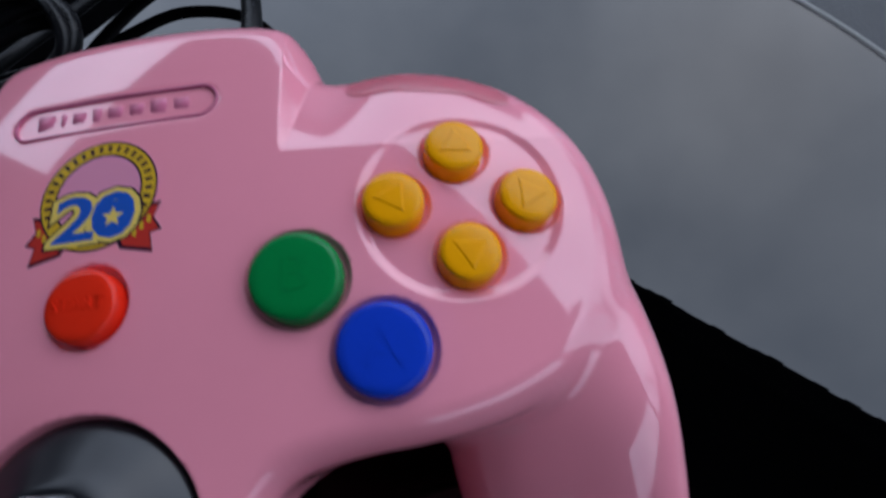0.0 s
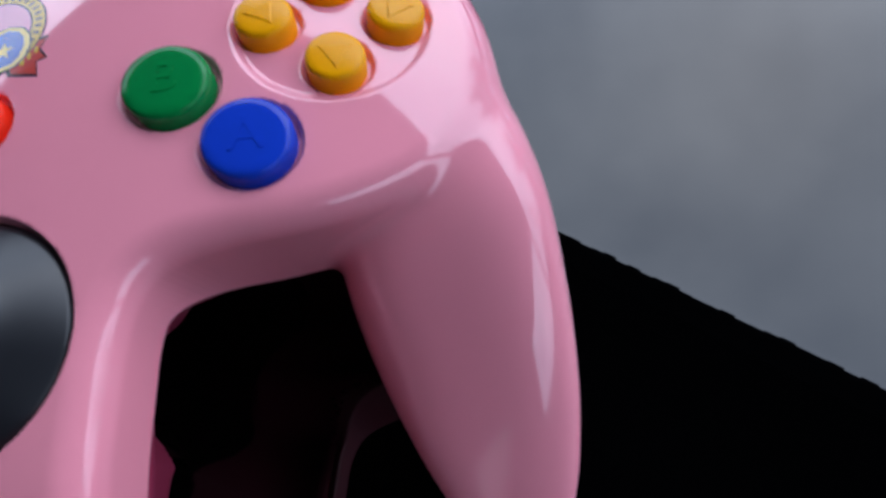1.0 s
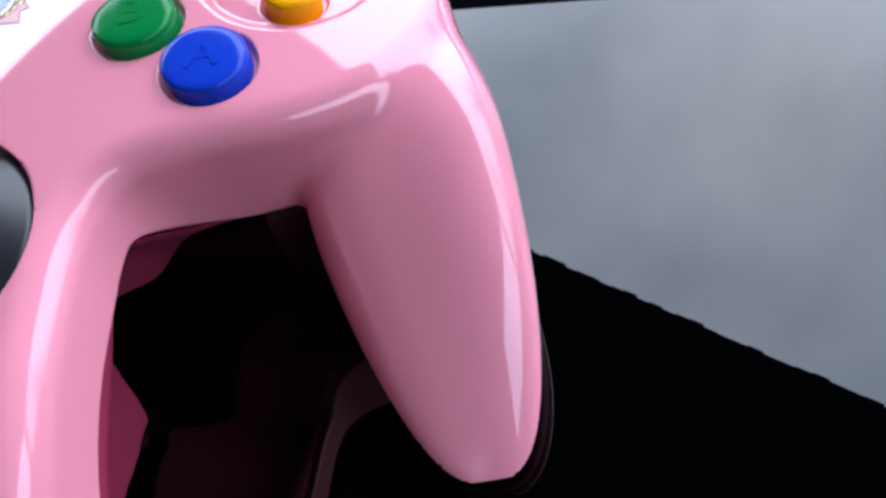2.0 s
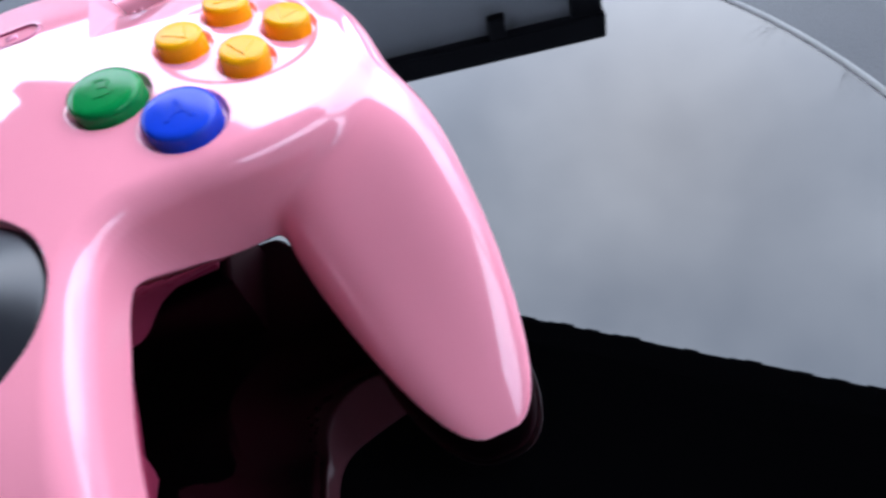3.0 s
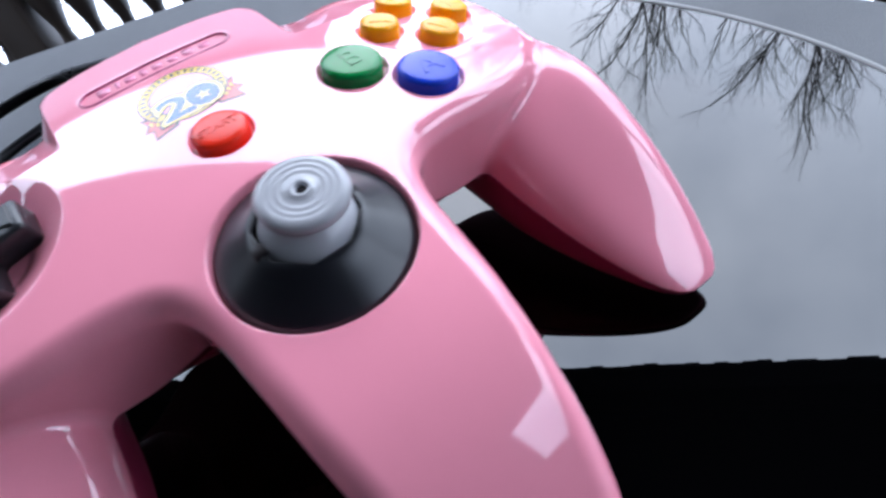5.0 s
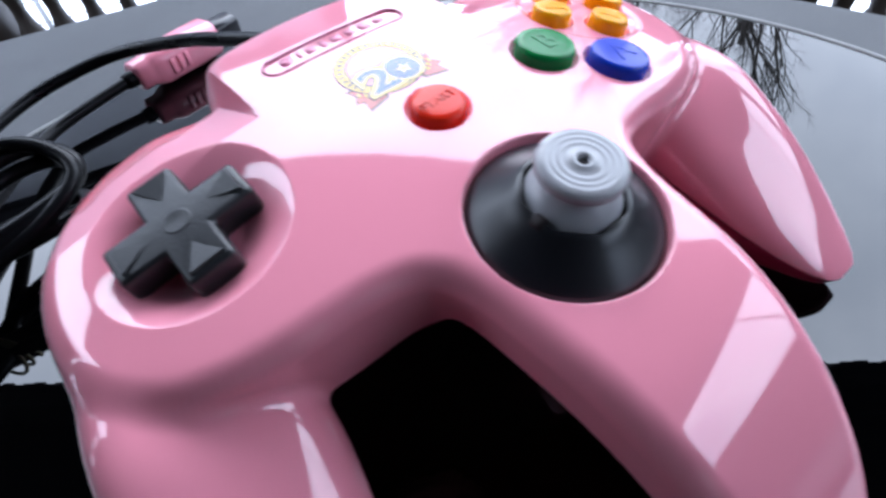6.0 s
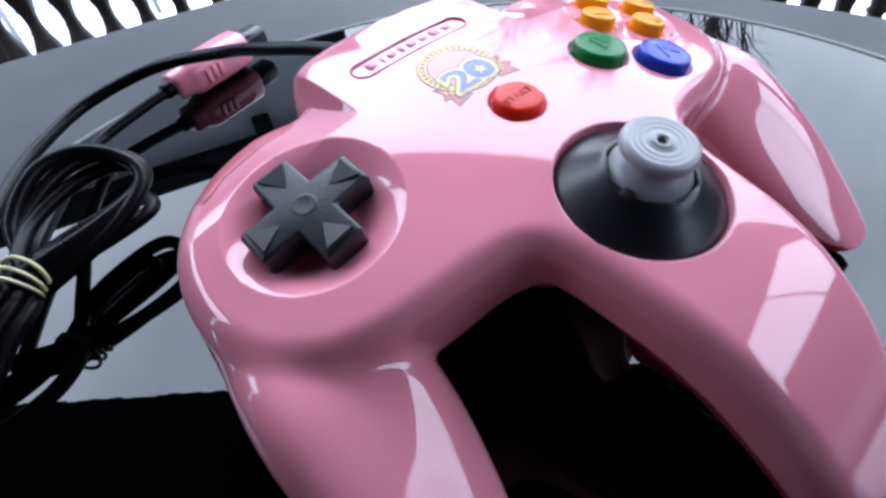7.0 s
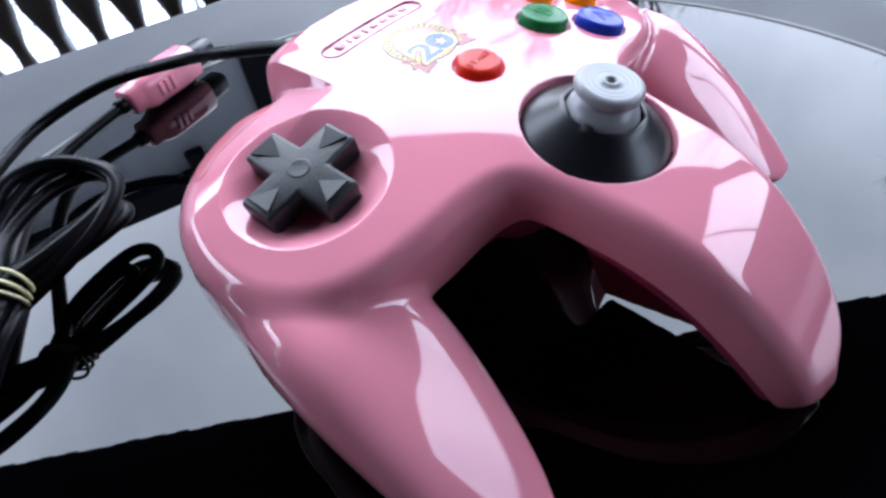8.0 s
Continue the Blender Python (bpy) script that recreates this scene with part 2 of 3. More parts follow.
def body(x, y, z, d2=None, zt=None):
    if d2 is None:
        d2, zt = outline(x, y), top(x, y)
    ax = np.abs(x)
    zb = 0.95 - 0.85 * sstep(5.8, 3.6, ax)
    edge = 1 - np.clip(-d2 / 1.6, 0, 1) ** 2
    lip = seam(x, y) - 0.38 - 0.3 * sstep(-0.5, -2.5, y)
    zb = zb + (lip - zb) * edge * sstep(2.5, 0.9, y)
    keel = np.maximum(-0.9 + 2.2 * sstep(-2.6, -0.4, y), table_height(y) + 0.15)
    hull = keel + (np.maximum(lip, keel) - keel) * (1 - np.clip(-d2 / 1.75, 0, 1) ** 3)
    zb = zb + (hull - zb) * sstep(0.7, -0.7, y) * sstep(3.5, 2.5, ax)
    d = np.maximum(rounded(d2, z - zt, 0.5), rounded(d2, (zb - z) * 0.8, 0.4))
    # the two outer grips
    low, high = grip_span(y)
    mid = (low + high) / 2
    th = np.maximum((high - low) / 2, 0.3) + np.where(z < mid, 0.12 * (soft_min(y, 0.8) + 4), 0)
    w = 1.83 + 0.095 * soft_min(y, 0.0)
    u, v = np.maximum((0.53 - y) / 4.99, 0), np.maximum((y - 0.53) / 4.2, 0)
    axis = 6.312 - 0.110 * soft_min(y, 0.0) - 0.07 * (y - soft_min(y, 1.0))
    f = (np.abs(ax - axis) / w) ** (2.4 + 0.6 * sstep(-3.5, 0.0, y) + 0.5 * (ax < axis)) + (np.abs(z - mid - 0.15 * sstep(-5, -1, y) * (ax - 6.5)) / th) ** 2.6 + u ** 2.2 + v ** 2
    g = (np.sqrt(f + 1e-9) - 1) * 1.1
    k = 0.32
    h = np.clip(0.5 + 0.5 * (g - d) / k, 0, 1)
    d = g + (d - g) * h - k * h * (1 - h)
    # the deep housing under the middle, which stands on the table
    foot = table_height(y) + 0.03
    hs = np.maximum(np.abs(x) - 2.1, np.abs(y - 4.85) - 2.25)
    hs = np.maximum(rounded(hs, foot - z, 0.4), z - 1.5)
    return np.minimum(d, hs)


def seam(x, y):
    ax = np.abs(x)
    w = sstep(3.0, 4.6, ax) * sstep(2.5, 0.0, y)
    low = 1.55 + 1.38 * sstep(0.9, -0.3, y) * sstep(4.4, 2.5, ax) - 0.103 * np.maximum(-1.91 - y, 0) ** 2
    return low * (1 - w) + w * (grip_height(y) + 0.1)


def front(x, y, z, d2=None, zt=None):
    return rounded(body(x, y, z, d2, zt), seam(x, y) - z, 0.07)


def back(x, y, z, d2=None, zt=None):
    return np.maximum(body(x, y, z, d2, zt) + 0.05 + 0.09 * sstep(4.4, 3.2, np.abs(x)), z - seam(x, y) + 0.02)


def skin(name, field, step, zlo, zhi, material, parent, label=""):
    """A mesh on the zero of a field: one vertex a cell, drawn onto the surface, with the field's own normals."""
    xs, ys, zs = np.arange(-8.75, 8.76, step), np.arange(-7.7, 8.4, step), np.arange(zlo, zhi, step)
    gx, gy = np.meshgrid(xs, ys, indexing="ij")
    d2, zt = outline(gx, gy), top(gx, gy)
    f = field(gx[:, :, None], gy[:, :, None], zs[None, None, :], d2[:, :, None], zt[:, :, None])
    s = f < 0
    n = [a - 1 for a in f.shape]
    count = np.zeros(n, np.int8)
    for i in (0, 1):
        for j in (0, 1):
            for k in (0, 1):
                count += s[i:n[0] + i, j:n[1] + j, k:n[2] + k]
    ci, cj, ck = np.nonzero((count > 0) & (count < 8))
    index = np.full(n, -1, np.int64)
    index[ci, cj, ck] = np.arange(len(ci))
    total, hits = np.zeros((len(ci), 3)), np.zeros(len(ci))
    corners = [(i, j, k) for i in (0, 1) for j in (0, 1) for k in (0, 1)]
    for a in corners:
        for axis in range(3):
            if a[axis]:
                continue
            b = list(a)
            b[axis] = 1
            fa, fb = f[ci + a[0], cj + a[1], ck + a[2]], f[ci + b[0], cj + b[1], ck + b[2]]
            cross = (fa < 0) != (fb < 0)
            t = np.where(cross, fa / np.where(cross, fa - fb, 1), 0)
            p = np.array([np.full(len(ci), float(v)) for v in a]).T
            p[:, axis] += t
            total += p * cross[:, None]
            hits += cross
    co = (np.stack([ci, cj, ck], 1) + total / hits[:, None]) * step + np.array([xs[0], ys[0], zs[0]])

    def slope(q):
        e = 0.012
        g = np.stack([field(*(q + e * np.eye(3)[a]).T) - field(*(q - e * np.eye(3)[a]).T) for a in range(3)], 1) / (2 * e)
        return g

    for _ in range(2):
        g = slope(co)
        length = np.maximum((g * g).sum(1), 0.2)
        move = -(field(*co.T) / length)[:, None] * g
        far = np.linalg.norm(move, axis=1, keepdims=True)
        co = co + move * np.minimum(1, 0.6 * step / np.maximum(far, 1e-9))
    g = slope(co)
    normals = g / np.maximum(np.linalg.norm(g, axis=1, keepdims=True), 1e-9)
    quads = []
    for axis in range(3):
        u, v = (axis + 1) % 3, (axis + 2) % 3
        lo = [slice(None)] * 3
        hi = [slice(None)] * 3
        lo[axis], hi[axis] = slice(0, -1), slice(1, None)
        sa, sb = s[tuple(lo)], s[tuple(hi)]
        where = np.stack(np.nonzero(sa != sb), 1)
        where = where[(where[:, u] > 0) & (where[:, v] > 0) & (where[:, u] < n[u]) & (where[:, v] < n[v])]
        solid = sa[tuple(where.T)]
        du, dv = np.eye(3, dtype=int)[u], np.eye(3, dtype=int)[v]
        q = np.stack([index[tuple((where - du - dv).T)], index[tuple((where - dv).T)], index[tuple(where.T)], index[tuple((where - du).T)]], 1)
        q[~solid] = q[~solid][:, ::-1]
        quads.append(q)
    quads = np.concatenate(quads)
    me = bpy.data.meshes.new(name)
    me.from_pydata((co * CM).tolist(), [], quads.tolist())
    ob = link(name, me, material, parent, label)
    me.normals_split_custom_set_from_vertices(normals.tolist())
    return ob


def face(x, y):
    return float(top(np.array([x], float), np.array([y], float))[0])


def plain_face(x, y):
    return float(plain_top(np.array([x], float), np.array([y], float))[0])


def on_face(c, z=None):
    """The pose on the face at c, standing square to it."""
    x, y = c
    e = 0.05
    n = Vector((-(plain_face(x + e, y) - plain_face(x - e, y)) / (2 * e), -(plain_face(x, y + e) - plain_face(x, y - e)) / (2 * e), 1)).normalized()
    right = Vector((1, 0, 0)) - n * n.x
    right.normalize()
    up = n.cross(right)
    m = Matrix((right, up, n)).transposed().to_4x4()
    return Matrix.Translation(Vector((x, y, plain_face(x, y) if z is None else z)) * CM) @ m


controller = empty("game_controller", BASE)
tagged(controller, "glossy pink three-pronged game controller with coloured buttons on a black table", "game controller")
skin("front_shell", front, 0.05, -0.2, 4.3, pink, controller)
# the back half's shade is partly in its colour
skin("back_shell", back, 0.1, -3.2, 3.2, pink_deep_shaded, controller, "rose back half of the shell, darkened in colour for underside shade")


def button(name, c, r, h, material, label):
    bm = bmesh.new()
    k = r * CM
    prof = [(k, -0.0030), (k, h * CM - 0.0012), (k * 0.985, h * CM - 0.0007), (k * 0.95, h * CM - 0.0003), (k * 0.88, h * CM - 0.00005)]
    prof += [(k * (0.88 - 0.88 * i / 6), h * CM + 0.0002 * math.sin(math.pi / 2 * i / 6)) for i in range(1, 7)]
    lathe(bm, prof, 56)
    ob = part(name, bm, material, controller, label)
    ob.matrix_local = on_face(c)
    return ob


def words(name, text, size, material, parent, m, depth=0.0002, spread=1.0, fat=0.0):
    cu = bpy.data.curves.new(name, "FONT")
    cu.body, cu.size, cu.extrude, cu.align_x, cu.align_y, cu.space_character = text, size, depth, "CENTER", "CENTER", spread
    cu.resolution_u, cu.offset = 3, fat
    tmp = bpy.data.objects.new(name, cu)
    scene.collection.objects.link(tmp)
    bpy.context.view_layer.update()
    me = bpy.data.meshes.new_from_object(tmp.evaluated_get(bpy.context.evaluated_depsgraph_get()))
    bpy.data.objects.remove(tmp)
    ob = link(name, me, material, parent, smooth=False)
    ob.matrix_local = m
    return ob


btn_a = button("a_button", BUTTON_A, 0.65, 0.21, mat_a, "round blue button with a raised letter A")
btn_b = button("b_button", BUTTON_B, 0.65, 0.21, mat_b, "round green button with a raised letter B")
btn_s = button("start_button", BUTTON_S, 0.54, 0.15, mat_s, "round red button with raised lettering")
c_made = [button("c_button", c, 0.455, 0.21, mat_c, "round yellow button with a raised arrow") for c in C_BUTTONS.values()]
words("letter", "A", 0.0074, mat_a, btn_a, pose(0, 0, 0.0022), 0.0002)
words("letter", "B", 0.0074, mat_b, btn_b, pose(0, 0, 0.0022), 0.0002)
words("lettering", "START", 0.0027, mat_s, btn_s, pose(0, 0, 0.00162), 0.0002)

# ---------------------------------------------------------------- the stick
stick_m = Matrix.Translation(Vector((BOWL[0], BOWL[1], 0)) * CM)


def gate_radius(t, r):
    """An octagon of inner radius r."""
    return r / math.cos((t + math.pi / 8) % (math.pi / 4) - math.pi / 8)


bm = bmesh.new()
N = 96
rows = []
for r, z, eight in ((0.0166, 0.0385, 0), (0.0166, 0.0404, 0), (0.0164, 0.0409, 0), (0.0159, 0.0413, 0), (0.0140, 0.0428, 0), (0.0120, 0.0443, 0), (0.0104, 0.0456, 0), (0.0094, 0.0465, 0), (0.0089, 0.0468, 0), (0.0084, 0.0469, 0.5), (0.0080, 0.0467, 1), (0.0079, 0.0460, 1), (0.0079, 0.0425, 1)):
    row = []
    for k in range(N):
        t = 2 * math.pi * k / N
        q = r * (1 - eight) + eight * gate_radius(t, r)
        row.append(bm.verts.new(stick_m @ Vector((q * math.cos(t), q * math.sin(t), z))))
    rows.append(row)
for p, q in zip(rows, rows[1:]):
    for k in range(N):
        bm.faces.new((p[k], p[(k + 1) % N], q[(k + 1) % N], q[k]))
bowl = part("stick_bowl", bm, mat_bowl, controller, "black satin cone with an eight-sided opening under the grey stick")
for turn in (0, 180):
    part("slot", box(bmesh.new(), (0.0024, 0.0026, 0.0012), stick_m @ Matrix.Rotation(radians(turn + 4), 4, "Z") @ Matrix.Translation((0.0086, 0, 0.0464)) @ Matrix.Rotation(radians(24), 4, "Y"), 0.0004, 1), mat_hole, bowl)
lean_m = stick_m @ Matrix.Translation((0.0012, 0.0009, 0))
bm = bmesh.new()
lathe(bm, [(0.0080, 0.0425), (0.0082, 0.0445), (0.0081, 0.0458), (0.0076, 0.0470), (0.0068, 0.0480), (0.0058, 0.0488), (0.0052, 0.0493), (0.0050, 0.0500), (0.0, 0.0500)], 48, stick_m @ Matrix.Translation((0.0002, 0.0002, 0)))
part("stick_ball", bm, mat_stick, controller)
bm = bmesh.new()
prof = [(0.0, 0.0495), (0.0046, 0.0495), (0.0060, 0.0496), (0.0068, 0.0499), (0.0073, 0.0504), (0.00745, 0.0510), (0.0073, 0.0517), (0.0068, 0.0521), (0.0063, 0.0523)]
for r in (0.0054, 0.0043, 0.0031):
    prof += [(r + 0.0004, 0.05235), (r + 0.00012, 0.05230), (r - 0.00012, 0.05229), (r - 0.0004, 0.05235)]
prof += [(0.0020, 0.0524), (0.0017, 0.05265), (0.0012, 0.05265), (0.00095, 0.0524), (0.0009, 0.0516), (0.0, 0.0515)]
lathe(bm, prof, 64, lean_m)
cap = part("thumbstick", bm, mat_stick, controller, "grey thumb stick with ringed top")
part("hub_hole", lathe(bmesh.new(), [(0.0, 0.05195), (0.00072, 0.05195), (0.00088, 0.0518)], 20, lean_m), mat_hole, cap)

# ---------------------------------------------------------------- the cross pad
pad = empty("cross_pad")
pad.parent = controller
pad.matrix_local = on_face(DPAD, z=3.26)
pad["label"] = "charcoal plastic cross pad sunk in a round dish"
a, l = 0.0044, 0.0128
plan = [(a, a), (l, a), (l, -a), (a, -a), (a, -l), (-a, -l), (-a, -a), (-l, -a), (-l, a), (-a, a), (-a, l), (a, l)]
bm = bmesh.new()
low = [bm.verts.new((x, y, 0)) for x, y in plan]
high = [bm.verts.new((x, y, 0.0054)) for x, y in plan]
bm.faces.new(list(high))
bm.faces.new(list(reversed(low)))
for k in range(12):
    j = (k + 1) % 12
    bm.faces.new((low[j], low[k], high[k], high[j]))
bmesh.ops.recalc_face_normals(bm, faces=bm.faces)
es = [e for e in bm.edges if all(v.co.z > 0.002 for v in e.verts)] + [e for e in bm.edges if abs(e.verts[0].co.z - e.verts[1].co.z) > 0.002]
bmesh.ops.bevel(bm, geom=es, offset=0.0010, segments=4, profile=0.5, affect="EDGES")
part("cross", bm, mat_dpad, pad, smooth=True)
for k in range(4):
    # a wedge that rises from its tip by the middle to the end of the arm
    bm = bmesh.new()
    vs = [bm.verts.new(v) for v in ((-0.0033, 0.0120, 0.0044), (0.0033, 0.0120, 0.0044), (0, 0.0056, 0.0048), (-0.0030, 0.0113, 0.00595), (0.0030, 0.0113, 0.00595), (0, 0.0058, 0.00541))]
    for f in ((3, 5, 4), (0, 3, 4, 1), (0, 2, 5, 3), (1, 4, 5, 2)):
        bm.faces.new([vs[i] for i in f])
    bmesh.ops.recalc_face_normals(bm, faces=bm.faces)
    arrow = part("arrow", bm, mat_dpad, pad, smooth=False)
    arrow.matrix_local = Matrix.Rotation(k * math.pi / 2, 4, "Z")
bm = bmesh.new()
lathe(bm, [(0.0027, 0.00535), (0.0024, 0.00552), (0.0021, 0.00552), (0.0014, 0.00545), (0.0, 0.00542)], 28)
part("centre_dimple", bm, mat_dpad, pad)

# raised arrows of the yellow buttons
for ob, turn in zip(c_made, (0, -90, 90, 180)):
    bm = bmesh.new()
    rows = [[bm.verts.new((r * math.cos(radians(90 + 120 * k)), r * math.sin(radians(90 + 120 * k)), z)) for k in range(3)] for r, z in ((0.0030, 0.0018), (0.0029, 0.00226), (0.0024, 0.00240))]
    for p, q in zip(rows, rows[1:]):
        for k in range(3):
            bm.faces.new((p[k], p[(k + 1) % 3], q[(k + 1) % 3], q[k]))
    bm.faces.new(rows[-1])
    mark = part("arrow", bm, mat_c, ob, smooth=False)
    mark.matrix_local = Matrix.Rotation(radians(turn), 4, "Z")

# ---------------------------------------------------------------- shoulder buttons
def skin_height(x, y):
    """Height of the shell's upper surface over the plan."""
    low, high = np.full(np.shape(x), 2.0), np.full(np.shape(x), 4.4)
    for _ in range(30):
        mid = (low + high) / 2
        solid = body(x, y, mid) < 0
        low, high = np.where(solid, mid, low), np.where(solid, high, mid)
    return low


for side in (-1, 1):
    n, m = 40, 9
    us, vs = np.linspace(0, 1, n), np.linspace(-1, 1, m)
    gu, gv = np.meshgrid(us, vs, indexing="ij")
    gx = 3.42 + 2.95 * gu
    rear = np.interp(gx, [3.2, 4.36, 5.52, 6.58, 7.28], [6.79, 6.85, 6.70, 6.15, 5.33])
    half_width = 0.30 * np.clip(np.minimum(gu, 1 - gu) * 7, 0, 1) ** 0.5
    gy = rear - 0.44 + half_width * gv
    gz = skin_height(side * gx, gy) + 0.04 * (1 - gv ** 6) * np.clip(np.minimum(gu, 1 - gu) * 12, 0, 1) - 0.02
    bm = bmesh.new()
    grid = [[bm.verts.new((side * float(gx[a, b]) * CM, float(gy[a, b]) * CM, float(gz[a, b]) * CM)) for b in range(m)] for a in range(n)]
    for a in range(n - 1):
        for b in range(m - 1):
            quad = (grid[a][b], grid[a + 1][b], grid[a + 1][b + 1], grid[a][b + 1])
            bm.faces.new(quad if side > 0 else quad[::-1])
    bmesh.ops.solidify(bm, geom=bm.faces[:], thickness=0.0006)
    part("shoulder_button", bm, pink, controller, "long pink shoulder button on the rear edge")


# ---------------------------------------------------------------- printed emblem and name plate
def drape(bm, lift):
    for v in bm.verts:
        x, y = v.co.x / CM, v.co.y / CM
        v.co.z = (plain_face(x, y) + lift) * CM
    return bm


def ring(r0, r1, a0, a1, n, c=EMBLEM, k=1.0):
    bm = bmesh.new()
    rows = []
    for i in range(n + 1):
        t = radians(a0 + (a1 - a0) * i / n)
        rows.append([bm.verts.new(((c[0] + r * math.cos(t)) * CM, (c[1] + k * r * math.sin(t)) * CM, 0)) for r in (np.linspace(r0, r1, 5) if r0 > 0 else np.linspace(0.001, r1, 7))])
    for p, q in zip(rows, rows[1:]):
        for j in range(len(p) - 1):
            bm.faces.new((p[j], p[j + 1], q[j + 1], q[j]))
    return bm


def flat(points, cuts=0):
    bm = bmesh.new()
    bm.faces.new([bm.verts.new((x * CM, y * CM, 0)) for x, y in points])
    bmesh.ops.triangulate(bm, faces=bm.faces)
    if cuts:
        bmesh.ops.subdivide_edges(bm, edges=bm.edges, cuts=cuts, use_grid_fill=True)
    return bm


emblem = empty("printed_emblem")
emblem.parent = controller
emblem["label"] = "round printed emblem with a gold ring, the number 20 and a red ribbon"
ex, ey = EMBLEM
for side in (-1, 1):
    tail = [(0.52, -0.40), (0.98, -0.30), (0.90, -0.52), (1.02, -0.70), (0.88, -0.74), (0.93, -1.0), (0.50, -0.90), (0.40, -0.66)]
    mx, my = sum(p[0] for p in tail) / 8, sum(p[1] for p in tail) / 8
    for grow, material, lift, name in ((1.18, mat_line, 0.004, "ribbon_outline"), (1.0, mat_ribbon, 0.006, "ribbon")):
        shape = [(ex + side * (mx + grow * (x - mx)), ey + my + grow * (y - my)) for x, y in tail]
        part(name, drape(flat(shape if side > 0 else shape[::-1], 2), lift), material, emblem)
part("outline_ring", drape(ring(0.0, 0.93, 0, 360, 72), 0.009), mat_line, emblem)
part("gold_ring", drape(ring(0.70, 0.90, 0, 360, 72), 0.012), mat_gold, emblem)
part("centre_disc", drape(ring(0.0, 0.665, 0, 360, 64), 0.012), mat_rose, emblem)
for k in range(22):
    t = 200 - k * 10.5
    part("ring_mark", drape(ring(0.745, 0.855, t - 2.2, t + 2.2, 2), 0.015), mat_line, emblem)
for fat, material, lift in ((0.00125, mat_line, 0.016), (0.00095, mat_cream, 0.018), (0.00022, mat_blue, 0.020)):
    for dx, text in ((-0.30, "2"), (0.30, "0")):
        ob = words("numeral", text, 0.0112, material, emblem, Matrix(), 0.0, 1.0, fat)
        for v in ob.data.vertices:
            x, y = v.co.x / CM * 1.25 + ex + dx, v.co.y / CM * 0.92 + ey - 0.42
            v.co = (x * CM, y * CM, (plain_face(x, y) + lift) * CM)
part("numeral_disc", drape(ring(0.0, 0.27, 0, 360, 32, (ex + 0.30, ey - 0.42)), 0.022), mat_blue, emblem)
star = []
for k in range(10):
    r, t = (0.17 if k % 2 == 0 else 0.075), radians(90 + 36 * k)
    star.append((ex + 0.30 + r * math.cos(t), ey - 0.42 + r * math.sin(t)))
for side in (-1, 1):
    for k in range(3):
        bx, by = ex + side * (0.86 - 0.10 * k), ey - 0.52 - 0.10 * k
        part("ribbon_mark", drape(flat([(bx - 0.03, by - 0.06), (bx + 0.03, by - 0.06), (bx + 0.03, by + 0.06), (bx - 0.03, by + 0.06)]), 0.014), mat_gold, emblem)
part("star", drape(flat(star), 0.024), mat_cream, emblem)

# name plate: a sunk pill with plain raised bars in place of the maker's name
plate = empty("name_plate")
plate.parent = controller
plate["label"] = "sunk oblong plate with raised plain bars"
lx, ly = LOGO
for k, (w, h) in enumerate(((0.30, 0.30), (0.10, 0.26), (0.24, 0.22), (0.16, 0.28), (0.26, 0.22), (0.24, 0.22), (0.28, 0.29), (0.26, 0.22))):
    x = lx - 1.34 + sum(v + 0.11 for v in (0.30, 0.10, 0.24, 0.16, 0.26, 0.24, 0.28, 0.26)[:k]) + w / 2
    bm = box(bmesh.new(), (w * CM, h * CM, 0.0004), Matrix.Translation((x * CM, ly * CM, (face(x, ly) + 0.0) * CM)), 0.0002, 1)
    part("bar", bm, pink_bar, plate)
pts = [Vector((lx + sx * (1.42 + 0.31 * math.cos(t)) if abs(math.cos(t)) > 1e-6 else lx, ly + 0.31 * math.sin(t), 0)) for sx, t in
       [(1, radians(a)) for a in range(-90, 91, 15)] + [(-1, radians(a)) for a in range(90, -91, -15)]]
for p in pts:
    p.z = plain_face(p.x, p.y) - 0.02
bm = tube(bmesh.new(), [p * CM for p in pts], 0.00035, 6, closed=True)
part("plate_line", bm, pink_dark, plate)

# ---------------------------------------------------------------- cable and plug
arc = [(0.4, 7.2, 4.0), (0.9, 8.5, 4.25), (0.7, 10.8, 4.2), (-0.2, 13.6, 3.8), (-0.9, 16.2, 3.2), (-2.8, 19.0, 2.5), (-5.6, 19.6, 2.0), (-7.8, 18.4, 1.8), (-9.2, 17.0, 1.7), (-10.5, 15.0, 1.6), (-11.7, 12.6, 1.4), (-12.4, 10.4, 0.9)]
lead = [(-2.4, 20.25, 0.85), (-4.4, 19.8, 0.7), (-6.2, 19.0, 0.6), (-8.0, 16.6, 0.75), (-9.4, 13.8, 1.2), (-10.4, 11.5, 1.5)]
inverse = BASE.inverted()
for run in (arc, lead):
    part("cable", tube(bmesh.new(), [inverse @ (p * CM) for p in spline([Vector(p) for p in run], 10)], 0.0024, 12), mat_cable, controller, "black rubber cable")
random.seed(4)
TIE = Vector((-10.4, 11.5, 1.6))
